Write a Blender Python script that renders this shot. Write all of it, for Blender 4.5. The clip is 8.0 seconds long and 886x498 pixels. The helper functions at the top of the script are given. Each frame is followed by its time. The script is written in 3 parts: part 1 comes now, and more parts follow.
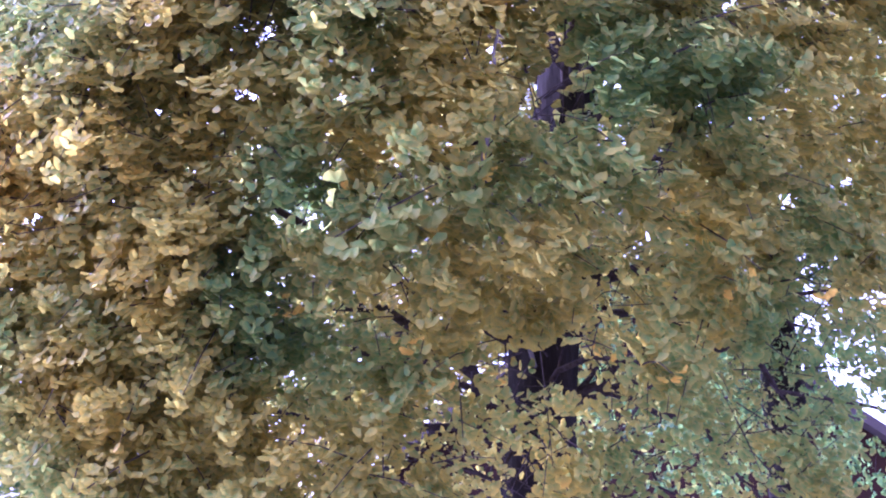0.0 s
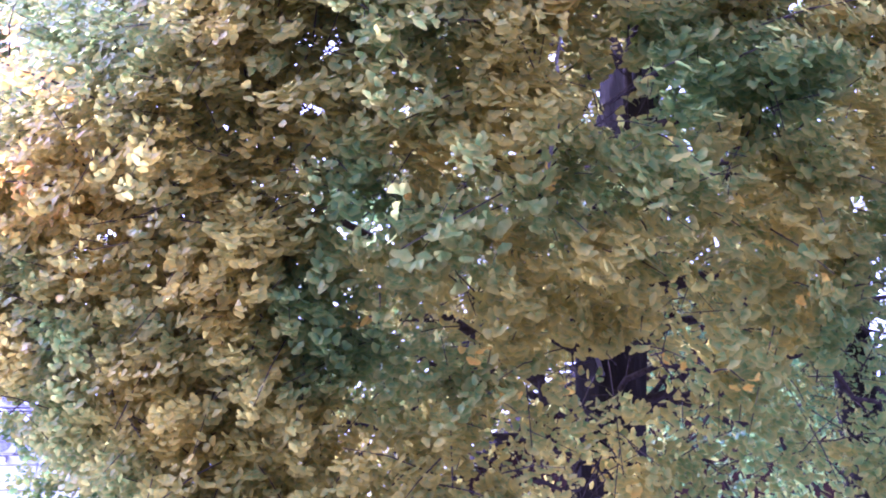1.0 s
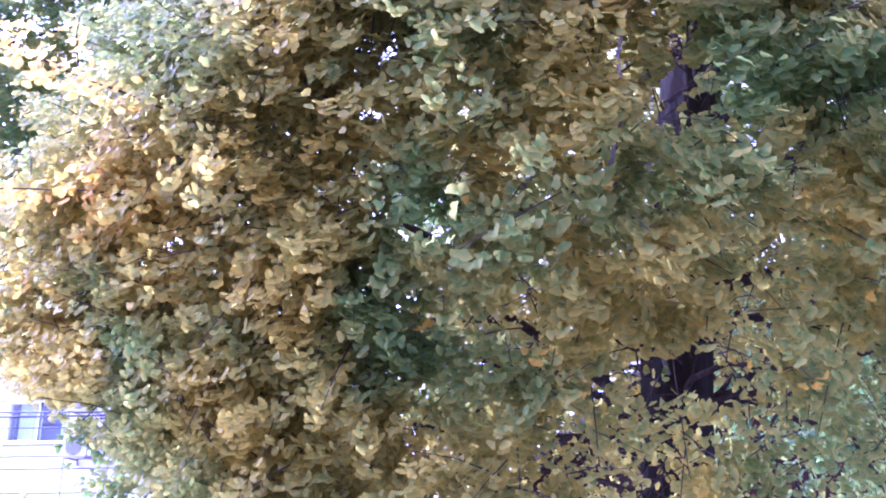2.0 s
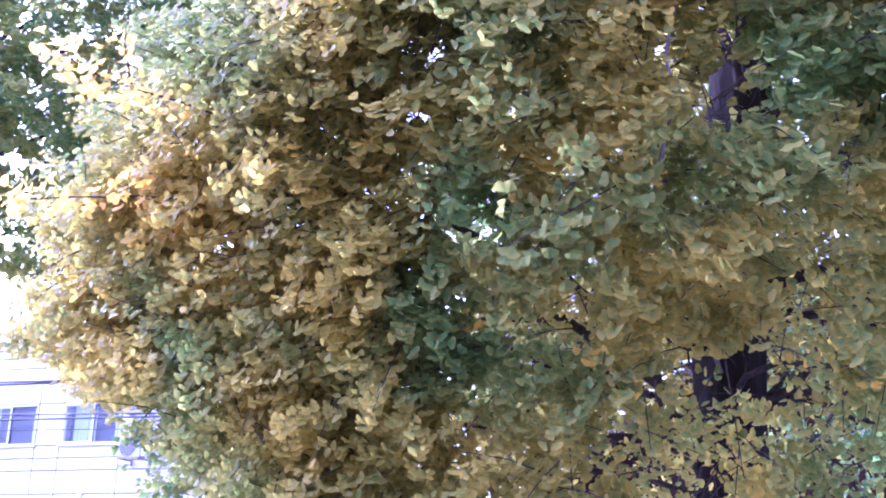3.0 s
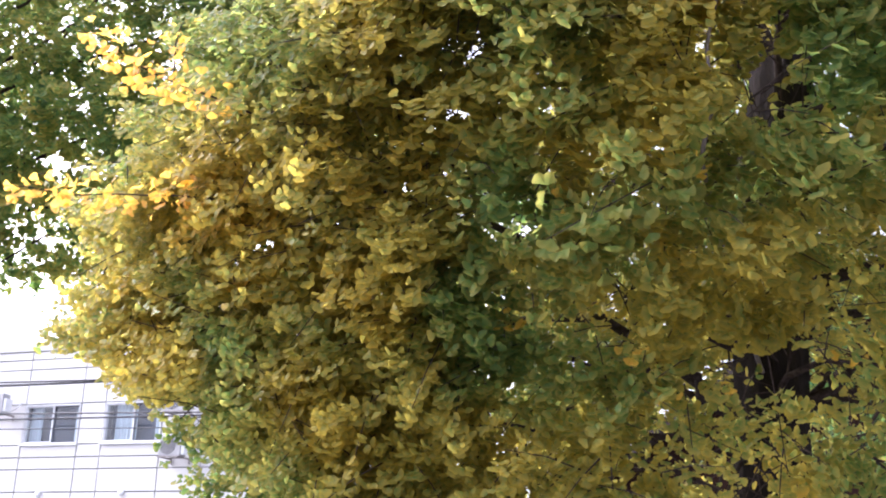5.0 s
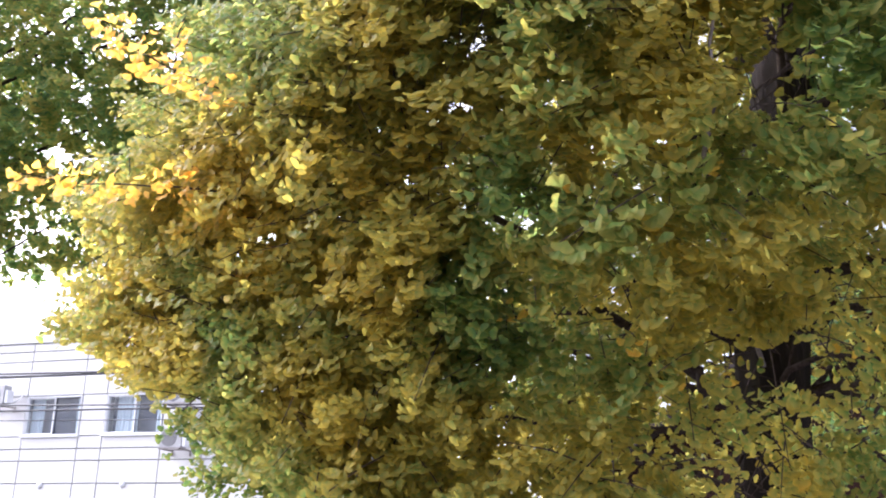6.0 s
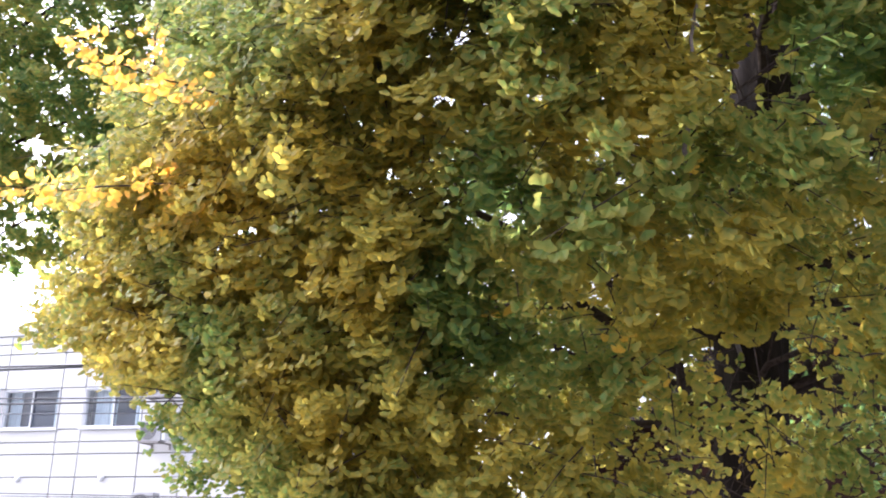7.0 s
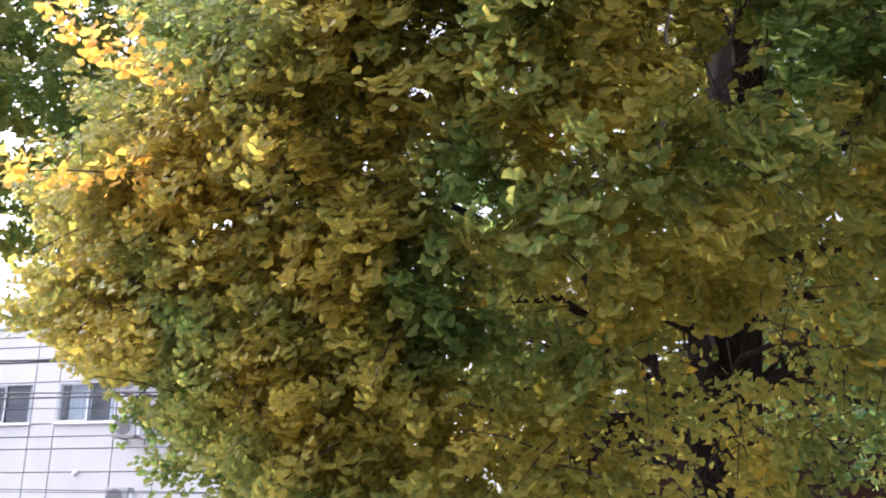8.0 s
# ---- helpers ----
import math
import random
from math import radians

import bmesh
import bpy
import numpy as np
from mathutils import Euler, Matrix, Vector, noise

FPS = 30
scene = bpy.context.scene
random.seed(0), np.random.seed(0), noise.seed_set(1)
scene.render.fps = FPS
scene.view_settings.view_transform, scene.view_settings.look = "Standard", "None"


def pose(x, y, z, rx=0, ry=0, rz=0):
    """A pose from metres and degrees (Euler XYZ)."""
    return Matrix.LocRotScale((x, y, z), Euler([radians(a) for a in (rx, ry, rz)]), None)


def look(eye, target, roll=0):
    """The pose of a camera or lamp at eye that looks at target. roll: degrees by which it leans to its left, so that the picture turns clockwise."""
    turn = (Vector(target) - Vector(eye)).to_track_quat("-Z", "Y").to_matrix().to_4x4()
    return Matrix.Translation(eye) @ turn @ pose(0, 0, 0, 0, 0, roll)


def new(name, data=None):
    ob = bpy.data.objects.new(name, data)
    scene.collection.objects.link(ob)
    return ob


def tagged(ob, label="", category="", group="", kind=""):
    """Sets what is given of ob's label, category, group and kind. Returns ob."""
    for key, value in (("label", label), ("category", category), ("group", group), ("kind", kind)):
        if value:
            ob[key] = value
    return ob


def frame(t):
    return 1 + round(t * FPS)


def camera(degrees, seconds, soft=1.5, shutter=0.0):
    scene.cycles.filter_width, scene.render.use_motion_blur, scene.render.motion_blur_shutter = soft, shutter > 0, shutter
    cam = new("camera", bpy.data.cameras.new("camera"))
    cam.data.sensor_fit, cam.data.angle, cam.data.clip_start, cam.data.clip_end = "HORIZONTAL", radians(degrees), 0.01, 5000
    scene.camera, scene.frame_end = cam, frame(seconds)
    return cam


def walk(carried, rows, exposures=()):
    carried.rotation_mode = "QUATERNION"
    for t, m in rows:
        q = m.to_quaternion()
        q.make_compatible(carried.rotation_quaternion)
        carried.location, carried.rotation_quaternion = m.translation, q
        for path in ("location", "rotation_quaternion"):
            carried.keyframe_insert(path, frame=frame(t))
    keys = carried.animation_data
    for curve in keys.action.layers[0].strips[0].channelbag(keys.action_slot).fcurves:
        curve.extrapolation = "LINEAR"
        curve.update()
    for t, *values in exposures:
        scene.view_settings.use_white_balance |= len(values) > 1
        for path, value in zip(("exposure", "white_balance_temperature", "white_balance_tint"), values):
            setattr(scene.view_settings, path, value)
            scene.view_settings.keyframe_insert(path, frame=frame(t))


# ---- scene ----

# ---------------------------------------------------------------- camera
cam = camera(46.2, 8.0, soft=2.0)


def held(x, yaw, pitch, roll):
    """A hand-held camera at head height: degrees of turn to the left, tilt upwards and lean."""
    return pose(x, 0, 1.6, 90 + pitch, 0, yaw) @ pose(0, 0, 0, 0, 0, roll)


PATH = [
    (0.0, held(0.045, -11.46, 17.87, 0.37)), (0.5, held(0.042, -9.44, 17.87, 0.47)),
    (1.0, held(0.036, -7.80, 18.36, 0.62)), (1.5, held(0.026, -5.99, 18.42, 0.62)),
    (2.2, held(0.015, -3.85, 18.36, 0.75)),
    (3.0, held(0.007, -1.75, 18.34, 0.90)), (3.5, held(0.005, -0.99, 18.40, 1.01)),
    (4.0, held(0.003, -0.41, 18.52, 1.15)), (4.5, held(0.0, 0.0, 18.44, 1.25)),
    (5.2, held(-0.003, 0.42, 18.2, 1.40)),
    (6.0, held(-0.006, 0.40, 17.88, 1.51)), (6.5, held(-0.006, -0.38, 17.72, 1.52)),
    (7.0, held(-0.006, -0.70, 17.57, 1.38)), (7.5, held(-0.004, -1.18, 17.35, 1.25)),
    (8.0, held(-0.003, -2.06, 17.26, 1.01)),
]
EXPOSURES = [
    (0.0, 2.9, 4600, 70), (1.5, 2.9, 4450, 69), (3.0, 2.76, 4450, 63), (3.6, 2.58, 4800, 52),
    (4.4, 2.17, 5700, 29), (6.0, 2.17, 5850, 22), (7.0, 2.15, 5850, 21), (8.0, 1.82, 5850, 21),
]
walk(cam, PATH, EXPOSURES)

# ---------------------------------------------------------------- world and sun
world = bpy.data.worlds.new("overcast_sky")
scene.world = world
world.use_nodes = True
wn = world.node_tree
sky = wn.nodes.new("ShaderNodeTexSky")
sky.sky_type, sky.sun_disc = "NISHITA", False
sky.sun_elevation, sky.sun_rotation = radians(37), radians(-62)
sky.air_density, sky.dust_density, sky.ozone_density = 1.0, 6.0, 0.6
pale = wn.nodes.new("ShaderNodeHueSaturation")
pale.inputs["Saturation"].default_value = 0.25
pale.inputs["Value"].default_value = 1.45
wn.links.new(sky.outputs[0], pale.inputs["Color"])
wn.links.new(pale.outputs[0], wn.nodes["Background"].inputs["Color"])
wn.nodes["Background"].inputs["Strength"].default_value = 0.12

sun = new("sun", bpy.data.lights.new("sun", "SUN"))
sun.data.energy, sun.data.angle, sun.data.color = 2.6, radians(100), (1.0, 0.97, 0.93)
sun.matrix_world = look((-8.5, 4.6, 7.2), (0, 0, 0))


# ---------------------------------------------------------------- materials
def material(name, roughness=0.7, metallic=0.0):
    m = bpy.data.materials.new(name)
    m.use_nodes = True
    b = m.node_tree.nodes["Principled BSDF"]
    b.inputs["Roughness"].default_value = roughness
    b.inputs["Metallic"].default_value = metallic
    return m, m.node_tree, b


def ramp(tree, fac, stops):
    r = tree.nodes.new("ShaderNodeValToRGB")
    while len(r.color_ramp.elements) < len(stops):
        r.color_ramp.elements.new(0.5)
    for e, (p, c) in zip(r.color_ramp.elements, stops):
        e.position, e.color = p, (*c, 1)
    tree.links.new(fac, r.inputs[0])
    return r.outputs[0]


def noise_of(tree, scale, detail=4.0, stretch=(1, 1, 1)):
    co = tree.nodes.new("ShaderNodeTexCoord")
    mp = tree.nodes.new("ShaderNodeMapping")
    mp.inputs["Scale"].default_value = stretch
    n = tree.nodes.new("ShaderNodeTexNoise")
    n.inputs["Scale"].default_value, n.inputs["Detail"].default_value = scale, detail
    tree.links.new(co.outputs["Object"], mp.inputs[0])
    tree.links.new(mp.outputs[0], n.inputs["Vector"])
    return n.outputs[0]


def calc(tree, op, a, b):
    n = tree.nodes.new("ShaderNodeMath")
    n.operation = op
    for i, v in enumerate((a, b)):
        if isinstance(v, (int, float)):
            n.inputs[i].default_value = v
        else:
            tree.links.new(v, n.inputs[i])
    return n.outputs[0]


def relief(tree, b, height, strength, distance):
    n = tree.nodes.new("ShaderNodeBump")
    n.inputs["Strength"].default_value, n.inputs["Distance"].default_value = strength, distance
    tree.links.new(height, n.inputs["Height"])
    tree.links.new(n.outputs[0], b.inputs["Normal"])


def mottled(name, stops, scale, roughness=0.8, bump=0.3, distance=0.01, stretch=(1, 1, 1), fine=0.0, metallic=0.0):
    m, t, b = material(name, roughness, metallic)
    n = noise_of(t, scale, 6, stretch)
    if fine:
        n = calc(t, "ADD", calc(t, "MULTIPLY", n, 0.65), calc(t, "MULTIPLY", noise_of(t, fine, 4, stretch), 0.35))
    t.links.new(ramp(t, n, stops), b.inputs["Base Color"])
    if bump:
        relief(t, b, n, bump, distance)
    return m


def leaf_material(name, spread):
    """Ginkgo leaf: the tint runs from deep green over olive to yellow and orange; light comes through the blade."""
    m, t, b = material(name, 0.5)
    at = t.nodes.new("ShaderNodeAttribute")
    at.attribute_name = "tint"
    geo = t.nodes.new("ShaderNodeNewGeometry")
    info = t.nodes.new("ShaderNodeObjectInfo")
    rnd = calc(t, "SUBTRACT", calc(t, "FRACT", calc(t, "ADD", geo.outputs["Random Per Island"], info.outputs["Random"]), 0), 0.5)
    tint = calc(t, "ADD", at.outputs["Fac"], calc(t, "MULTIPLY", rnd, spread))
    tint = calc(t, "ADD", tint, calc(t, "MULTIPLY", calc(t, "SUBTRACT", noise_of(t, 60, 3), 0.5), 0.16))
    col = ramp(t, tint, [(0.0, (0.055, 0.125, 0.050)), (0.25, (0.13, 0.20, 0.050)), (0.45, (0.28, 0.26, 0.060)),
                         (0.62, (0.41, 0.325, 0.055)), (0.8, (0.58, 0.375, 0.055)), (1.0, (0.66, 0.36, 0.07))])
    t.links.new(col, b.inputs["Base Color"])
    b.inputs["Specular IOR Level"].default_value = 0.22
    tr = t.nodes.new("ShaderNodeBsdfTranslucent")
    glow = t.nodes.new("ShaderNodeVectorMath")
    glow.operation = "SCALE"
    glow.inputs["Scale"].default_value = 1.55
    t.links.new(col, glow.inputs[0])
    t.links.new(glow.outputs[0], tr.inputs["Color"])
    mix = t.nodes.new("ShaderNodeMixShader")
    mix.inputs[0].default_value = 0.7
    t.links.new(b.outputs[0], mix.inputs[1])
    t.links.new(tr.outputs[0], mix.inputs[2])
    t.links.new(mix.outputs[0], t.nodes["Material Output"].inputs["Surface"])
    return m


LEAF = leaf_material("ginkgo_leaf", 0.11)
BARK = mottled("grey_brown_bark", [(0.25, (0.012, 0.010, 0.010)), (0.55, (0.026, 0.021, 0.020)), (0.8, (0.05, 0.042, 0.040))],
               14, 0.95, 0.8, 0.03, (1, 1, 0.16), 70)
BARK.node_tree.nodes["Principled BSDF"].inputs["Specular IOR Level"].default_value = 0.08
TWIG = mottled("young_bark", [(0.3, (0.022, 0.016, 0.015)), (0.7, (0.07, 0.052, 0.048))], 40, 0.9, 0.4, 0.004)
TWIG.node_tree.nodes["Principled BSDF"].inputs["Specular IOR Level"].default_value = 0.1
PANEL = mottled("white_wall_panel", [(0.2, (0.50, 0.495, 0.49)), (0.8, (0.60, 0.595, 0.59))], 1.3, 0.6, 0.05, 0.002, (1, 1, 0.35), 30)
JOINT = mottled("grey_joint", [(0.3, (0.20, 0.20, 0.205)), (0.7, (0.30, 0.30, 0.305))], 8, 0.9, 0.1)
ALU = mottled("white_aluminium", [(0.3, (0.62, 0.63, 0.65)), (0.7, (0.74, 0.75, 0.76))], 6, 0.4, 0)
DARKFRAME = mottled("dark_aluminium", [(0.3, (0.10, 0.10, 0.12)), (0.7, (0.16, 0.16, 0.18))], 6, 0.4, 0)
CURTAIN = mottled("pale_curtain", [(0.3, (0.44, 0.50, 0.54)), (0.7, (0.58, 0.64, 0.67))], 9, 0.9, 0.2, 0.01, (8, 8, 0.3))
ROOM_SHADE = mottled("room_shade", [(0.3, (0.055, 0.062, 0.085)), (0.7, (0.09, 0.10, 0.13))], 2, 0.9, 0)
CASING = mottled("weathered_white_casing", [(0.2, (0.24, 0.24, 0.25)), (0.8, (0.40, 0.40, 0.40))], 5, 0.5, 0.05, 0.002, (1, 1, 1), 40)
GRILLE = mottled("grey_grille", [(0.3, (0.05, 0.05, 0.055)), (0.7, (0.10, 0.10, 0.105))], 20, 0.5, 0)
STEEL = mottled("rusty_steel", [(0.3, (0.16, 0.14, 0.13)), (0.7, (0.32, 0.29, 0.28))], 15, 0.6, 0.1)
RUBBER = mottled("black_cable_sheath", [(0.3, (0.012, 0.012, 0.015)), (0.7, (0.03, 0.03, 0.034))], 10, 0.6, 0)
# far darker than real brick: the wall's shade is put into this colour
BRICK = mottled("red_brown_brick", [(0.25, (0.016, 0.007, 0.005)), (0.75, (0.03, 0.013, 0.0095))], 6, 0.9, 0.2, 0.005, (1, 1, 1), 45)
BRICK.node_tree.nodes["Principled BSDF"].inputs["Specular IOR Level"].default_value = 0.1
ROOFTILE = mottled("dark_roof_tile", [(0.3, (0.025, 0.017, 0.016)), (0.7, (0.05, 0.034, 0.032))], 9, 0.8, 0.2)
# for the unseen ground: dark, to cut bounce light on the lower leaves
LOW_BOUNCE = mottled("low_bounce_ground", [(0.25, (0.05, 0.049, 0.048)), (0.75, (0.085, 0.083, 0.08))], 1.2, 0.9, 0.3, 0.01, (1, 1, 1), 40)

glass, gt, gb = material("window_glass", 0.04)
gb.inputs["Base Color"].default_value = (0.9, 0.95, 1, 1)
gb.inputs["Transmission Weight"].default_value = 1.0
gb.inputs["IOR"].default_value = 1.45
relief(gt, gb, noise_of(gt, 1.2, 2), 0.05, 0.01)


# ---------------------------------------------------------------- mesh helpers
def link(name, mesh, mat, parent=None, label=""):
    ob = new(name, mesh)
    if not mesh.materials:
        mesh.materials.append(mat)
    if parent:
        ob.parent = parent
    return tagged(ob, label)


def part(name, bm, mat, parent=None, label="", smooth=False):
    me = bpy.data.meshes.new(name)
    bm.to_mesh(me)
    bm.free()
    if smooth:
        for p in me.polygons:
            p.use_smooth = True
    return link(name, me, mat, parent, label)


def empty(name, m, label, category, group=""):
    ob = new(name)
    ob.matrix_world = m
    return tagged(ob, label, category, group)


def box(bm, x0, x1, y0, y1, z0, z1, bevel=0.0):
    g = bmesh.ops.create_cube(bm, size=1.0)["verts"]
    bmesh.ops.transform(bm, verts=g, matrix=Matrix.Translation(((x0 + x1) / 2, (y0 + y1) / 2, (z0 + z1) / 2))
                        @ Matrix.Diagonal((x1 - x0, y1 - y0, z1 - z0, 1)))
    if bevel:
        es = list({e for v in g for e in v.link_edges})
        bmesh.ops.bevel(bm, geom=es, offset=bevel, segments=2, affect="EDGES", profile=0.5)
    return bm


def raw(name, verts, faces, smooth=True):
    me = bpy.data.meshes.new(name)
    me.from_pydata([tuple(v) for v in verts], [], faces)
    if smooth:
        me.polygons.foreach_set("use_smooth", [True] * len(me.polygons))
    return me


def tube(verts, faces, pts, radii, sides=6, rough=0.0):
    """Adds a tapered tube along pts to the lists."""
    pts = [Vector(p) for p in pts]
    ref = Vector((0.31, 0.87, 0.37))
    first = len(verts)
    for i, p in enumerate(pts):
        d = (pts[min(i + 1, len(pts) - 1)] - pts[max(i - 1, 0)]).normalized()
        a = d.cross(ref).normalized()
        b = d.cross(a)
        for k in range(sides):
            w = 2 * math.pi * k / sides
            r = radii[i] * (1 + rough * noise.noise(Vector((2.2 * math.cos(w), 2.2 * math.sin(w), p.z * 1.3 + p.x))))
            verts.append(p + r * (math.cos(w) * a + math.sin(w) * b))
    for i in range(len(pts) - 1):
        for k in range(sides):
            a, b = first + i * sides + k, first + i * sides + (k + 1) % sides
            faces.append((a, b, b + sides, a + sides))
    faces.append(tuple(range(first + (len(pts) - 1) * sides, first + len(pts) * sides)))


def curve_points(a, b, sag, n, wob=0.04, seed=0):
    """A bent limb from a to b that first rises, with small kinks."""
    a, b = Vector(a), Vector(b)
    out = []
    for i in range(n + 1):
        f = i / n
        k = math.sin(math.pi * f)
        j = noise.noise_vector(Vector((f * 3.1, seed * 7.3, seed * 1.9))) * wob * k
        out.append(a.lerp(b, f) + Vector((0, 0, sag * k)) + j)
    return out


# ---------------------------------------------------------------- leaves
def fan(points, inner):
    """A fan-shaped ginkgo blade of unit length in x and y, with a notch and a waved rim; z is the cup."""
    v, f = [(0, 0, 0)], []
    outer = []
    for i in range(points):
        s = 2 * i / (points - 1) - 1
        a = radians(54) * s
        r = 1.0 - 0.16 * math.exp(-(s / 0.14) ** 2) - 0.06 * abs(s) ** 3 + 0.035 * math.cos(9.4 * s)
        outer.append((r * math.sin(a), r * math.cos(a), 0.16 * s * s + 0.05 * math.cos(7 * s)))
    if inner:
        v += [(0.52 * x, 0.52 * y, 0.25 * z + 0.05) for x, y, z in outer]
        f += [(0, i + 2, i + 1) for i in range(points - 1)]
        v += outer
        f += [(1 + i, 2 + i, 2 + i + points, 1 + i + points) for i in range(points - 1)]
    else:
        v += outer
        f += [(0, i + 1, i + 2) for i in range(points - 1)]
    return np.array(v), f


FINE, PLAIN = fan(9, False), fan(5, False)


def unit(a):
    return a / np.maximum(np.linalg.norm(a, axis=1, keepdims=True), 1e-9)


def leaf_axes(rng, out, n):
    """Blade directions and normals for n leaves, given the outward way at each: the fans hang from their stalks like scales."""
    up = unit(out + np.array([0, 0, 0.5]) + rng.normal(0, 0.22, (n, 3)))
    fall = unit(np.array([[0, 0, -1.0]]) - up * -up[:, 2:3])
    across = np.cross(up, fall)
    a = rng.normal(0, radians(52), n)[:, None]
    d = unit(np.cos(a) * fall + np.sin(a) * across + up * rng.uniform(-0.12, 0.34, (n, 1)))
    up = unit(up - d * np.sum(up * d, axis=1, keepdims=True))
    return d, up, np.cross(d, up)


def foliage(name, base, d, up, side, size, tint, parent, blade=FINE):
    """One mesh of many leaves."""
    FAN_V, FAN_F = blade[0], np.array(blade[1])
    n, k = len(base), len(FAN_V)
    bend = np.random.RandomState(n).uniform(-0.6, 1.7, (n, 1))
    t = FAN_V
    co = (base[:, None, :] + size[:, None, None] * (t[None, :, 0:1] * side[:, None, :] + t[None, :, 1:2] * d[:, None, :]
          + (t[None, :, 2:3] * bend[:, None, :]) * up[:, None, :]))
    faces = (FAN_F[None, :, :] + (np.arange(n) * k)[:, None, None]).reshape(-1)
    me = bpy.data.meshes.new(name)
    me.vertices.add(n * k)
    me.vertices.foreach_set("co", co.reshape(-1).astype(np.float32))
    nf = n * len(FAN_F)
    me.loops.add(nf * 3)
    me.loops.foreach_set("vertex_index", faces.astype(np.int32))
    me.polygons.add(nf)
    me.polygons.foreach_set("loop_start", np.arange(0, nf * 3, 3, dtype=np.int32))
    me.polygons.foreach_set("use_smooth", np.ones(nf, dtype=bool))
    at = me.attributes.new("tint", "FLOAT", "POINT")
    rim = np.where(np.arange(k) == 0, -0.23, 0.05)
    at.data.foreach_set("value", (tint[:, None] + rim[None, :]).reshape(-1).astype(np.float32))
    me.update()
    me.validate()
    ob = link(name, me, LEAF, parent)
    return tagged(ob, kind="stuff")


class Crown:
    """A crown's outline: an egg with lumps, narrower towards the top."""

    def __init__(self, centre, radii, taper, floor, seed, planes=()):
        self.planes = planes
        self.c, self.r, self.taper, self.floor, self.seed = np.array(centre), np.array(radii), taper, floor, seed

    def q(self, p):
        rel = p - self.c
        rx = self.r[0] * (1 - self.taper * np.clip(rel[:, 2] / self.r[2], -0.5, 1.2))
        a = np.sqrt((rel[:, 0] / rx) ** 2 + (rel[:, 1] / self.r[1]) ** 2 + (rel[:, 2] / self.r[2]) ** 2)
        w = np.array([noise.noise(Vector(v) * 1.15 + Vector((self.seed, 0, 0))) for v in p])
        w = w + np.array([0.42 * noise.noise(Vector(v) * 3.4 + Vector((0, self.seed, 0))) for v in p])
        return a * (1 + 0.16 * w)

    def shoots(self, rng, count, near, far, lo, hi):
        """Places for shoots between two depths of the crown, within a box."""
        got = np.zeros((0, 3))
        lo, hi = np.maximum(lo, self.c - 1.2 * self.r), np.minimum(hi, self.c + 1.2 * self.r)
        while len(got) < count:
            p = rng.uniform(lo, hi, (count, 3))
            q = self.q(p)
            keep = (q > near) & (q < far) & self.inside(p)
            got = np.vstack([got, p[keep]])
        return got[:count]

    def inside(self, p):
        """Above the crown's lower edge, and not past the planes that trim it."""
        ok = p[:, 2] > self.floor
        for x, y, z, nx, ny, nz in self.planes:
            ok &= (p[:, 0] - x) * nx + (p[:, 1] - y) * ny + (p[:, 2] - z) * nz < 0.1 * np.sin(p[:, 0] * 9 + p[:, 2] * 13) + 0.05 * np.sin(p[:, 2] * 31 - p[:, 1] * 17)
        return ok

    def out(self, p):
        rel = (p - self.c) / self.r
        rel[:, 2] *= 0.4
        return unit(rel)


def grow(rng, starts, ways, lengths, step, per, size, street=0.0):
    """Leaves in whorls on spurs along shoots: place, outward way, size and the shoot each belongs to."""
    base, out, owner = [], [], []
    for i, (s, w, l) in enumerate(zip(starts, ways, lengths)):
        m = max(2, int(l / step))
        f = (np.arange(m) + rng.uniform(0, 1, m)) / m
        line = s + w * (l * f)[:, None] + np.array([0, 0, -0.3 * l]) * (f ** 2)[:, None]
        line += rng.normal(0, 0.012, line.shape)
        # street turns leaf faces towards the camera, so edge leaves show broad
        face = unit(w * 0.5 + np.array([0, -street, 0]) + rng.normal(0, 0.16, line.shape))
        tuft = np.repeat(line, per, axis=0)
        base.append(tuft)
        out.append(unit(np.repeat(face, per, axis=0) + rng.normal(0, 0.12, tuft.shape)))
        owner.append(np.full(len(tuft), i))
    base, out, owner = np.vstack(base), np.vstack(out), np.concatenate(owner)
    return base, out, size * rng.uniform(0.78, 1.2, len(base)), owner


CAMERA_EYE = np.array((0.0, 0.0, 1.6))


def seen_from_camera(p):
    """Bearing and rise of places as seen from the camera's eye, in degrees, and how far off they lie."""
    rel = p - CAMERA_EYE
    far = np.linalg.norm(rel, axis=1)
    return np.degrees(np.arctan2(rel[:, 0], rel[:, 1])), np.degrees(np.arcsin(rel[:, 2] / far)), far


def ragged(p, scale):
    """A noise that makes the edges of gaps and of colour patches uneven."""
    u = unit(p - CAMERA_EYE) * scale
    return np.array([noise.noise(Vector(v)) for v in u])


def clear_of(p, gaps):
    """Which of the places lie outside gaps cut along the camera's rays to fit its view: lists of (bearing, rise, radius
    in degrees) with the depth they reach and how finely they are broken up.
    """
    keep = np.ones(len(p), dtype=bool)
    b, r, far = seen_from_camera(p)
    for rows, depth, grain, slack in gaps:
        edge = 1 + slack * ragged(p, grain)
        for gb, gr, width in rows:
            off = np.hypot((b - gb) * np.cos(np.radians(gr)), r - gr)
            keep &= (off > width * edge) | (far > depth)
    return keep


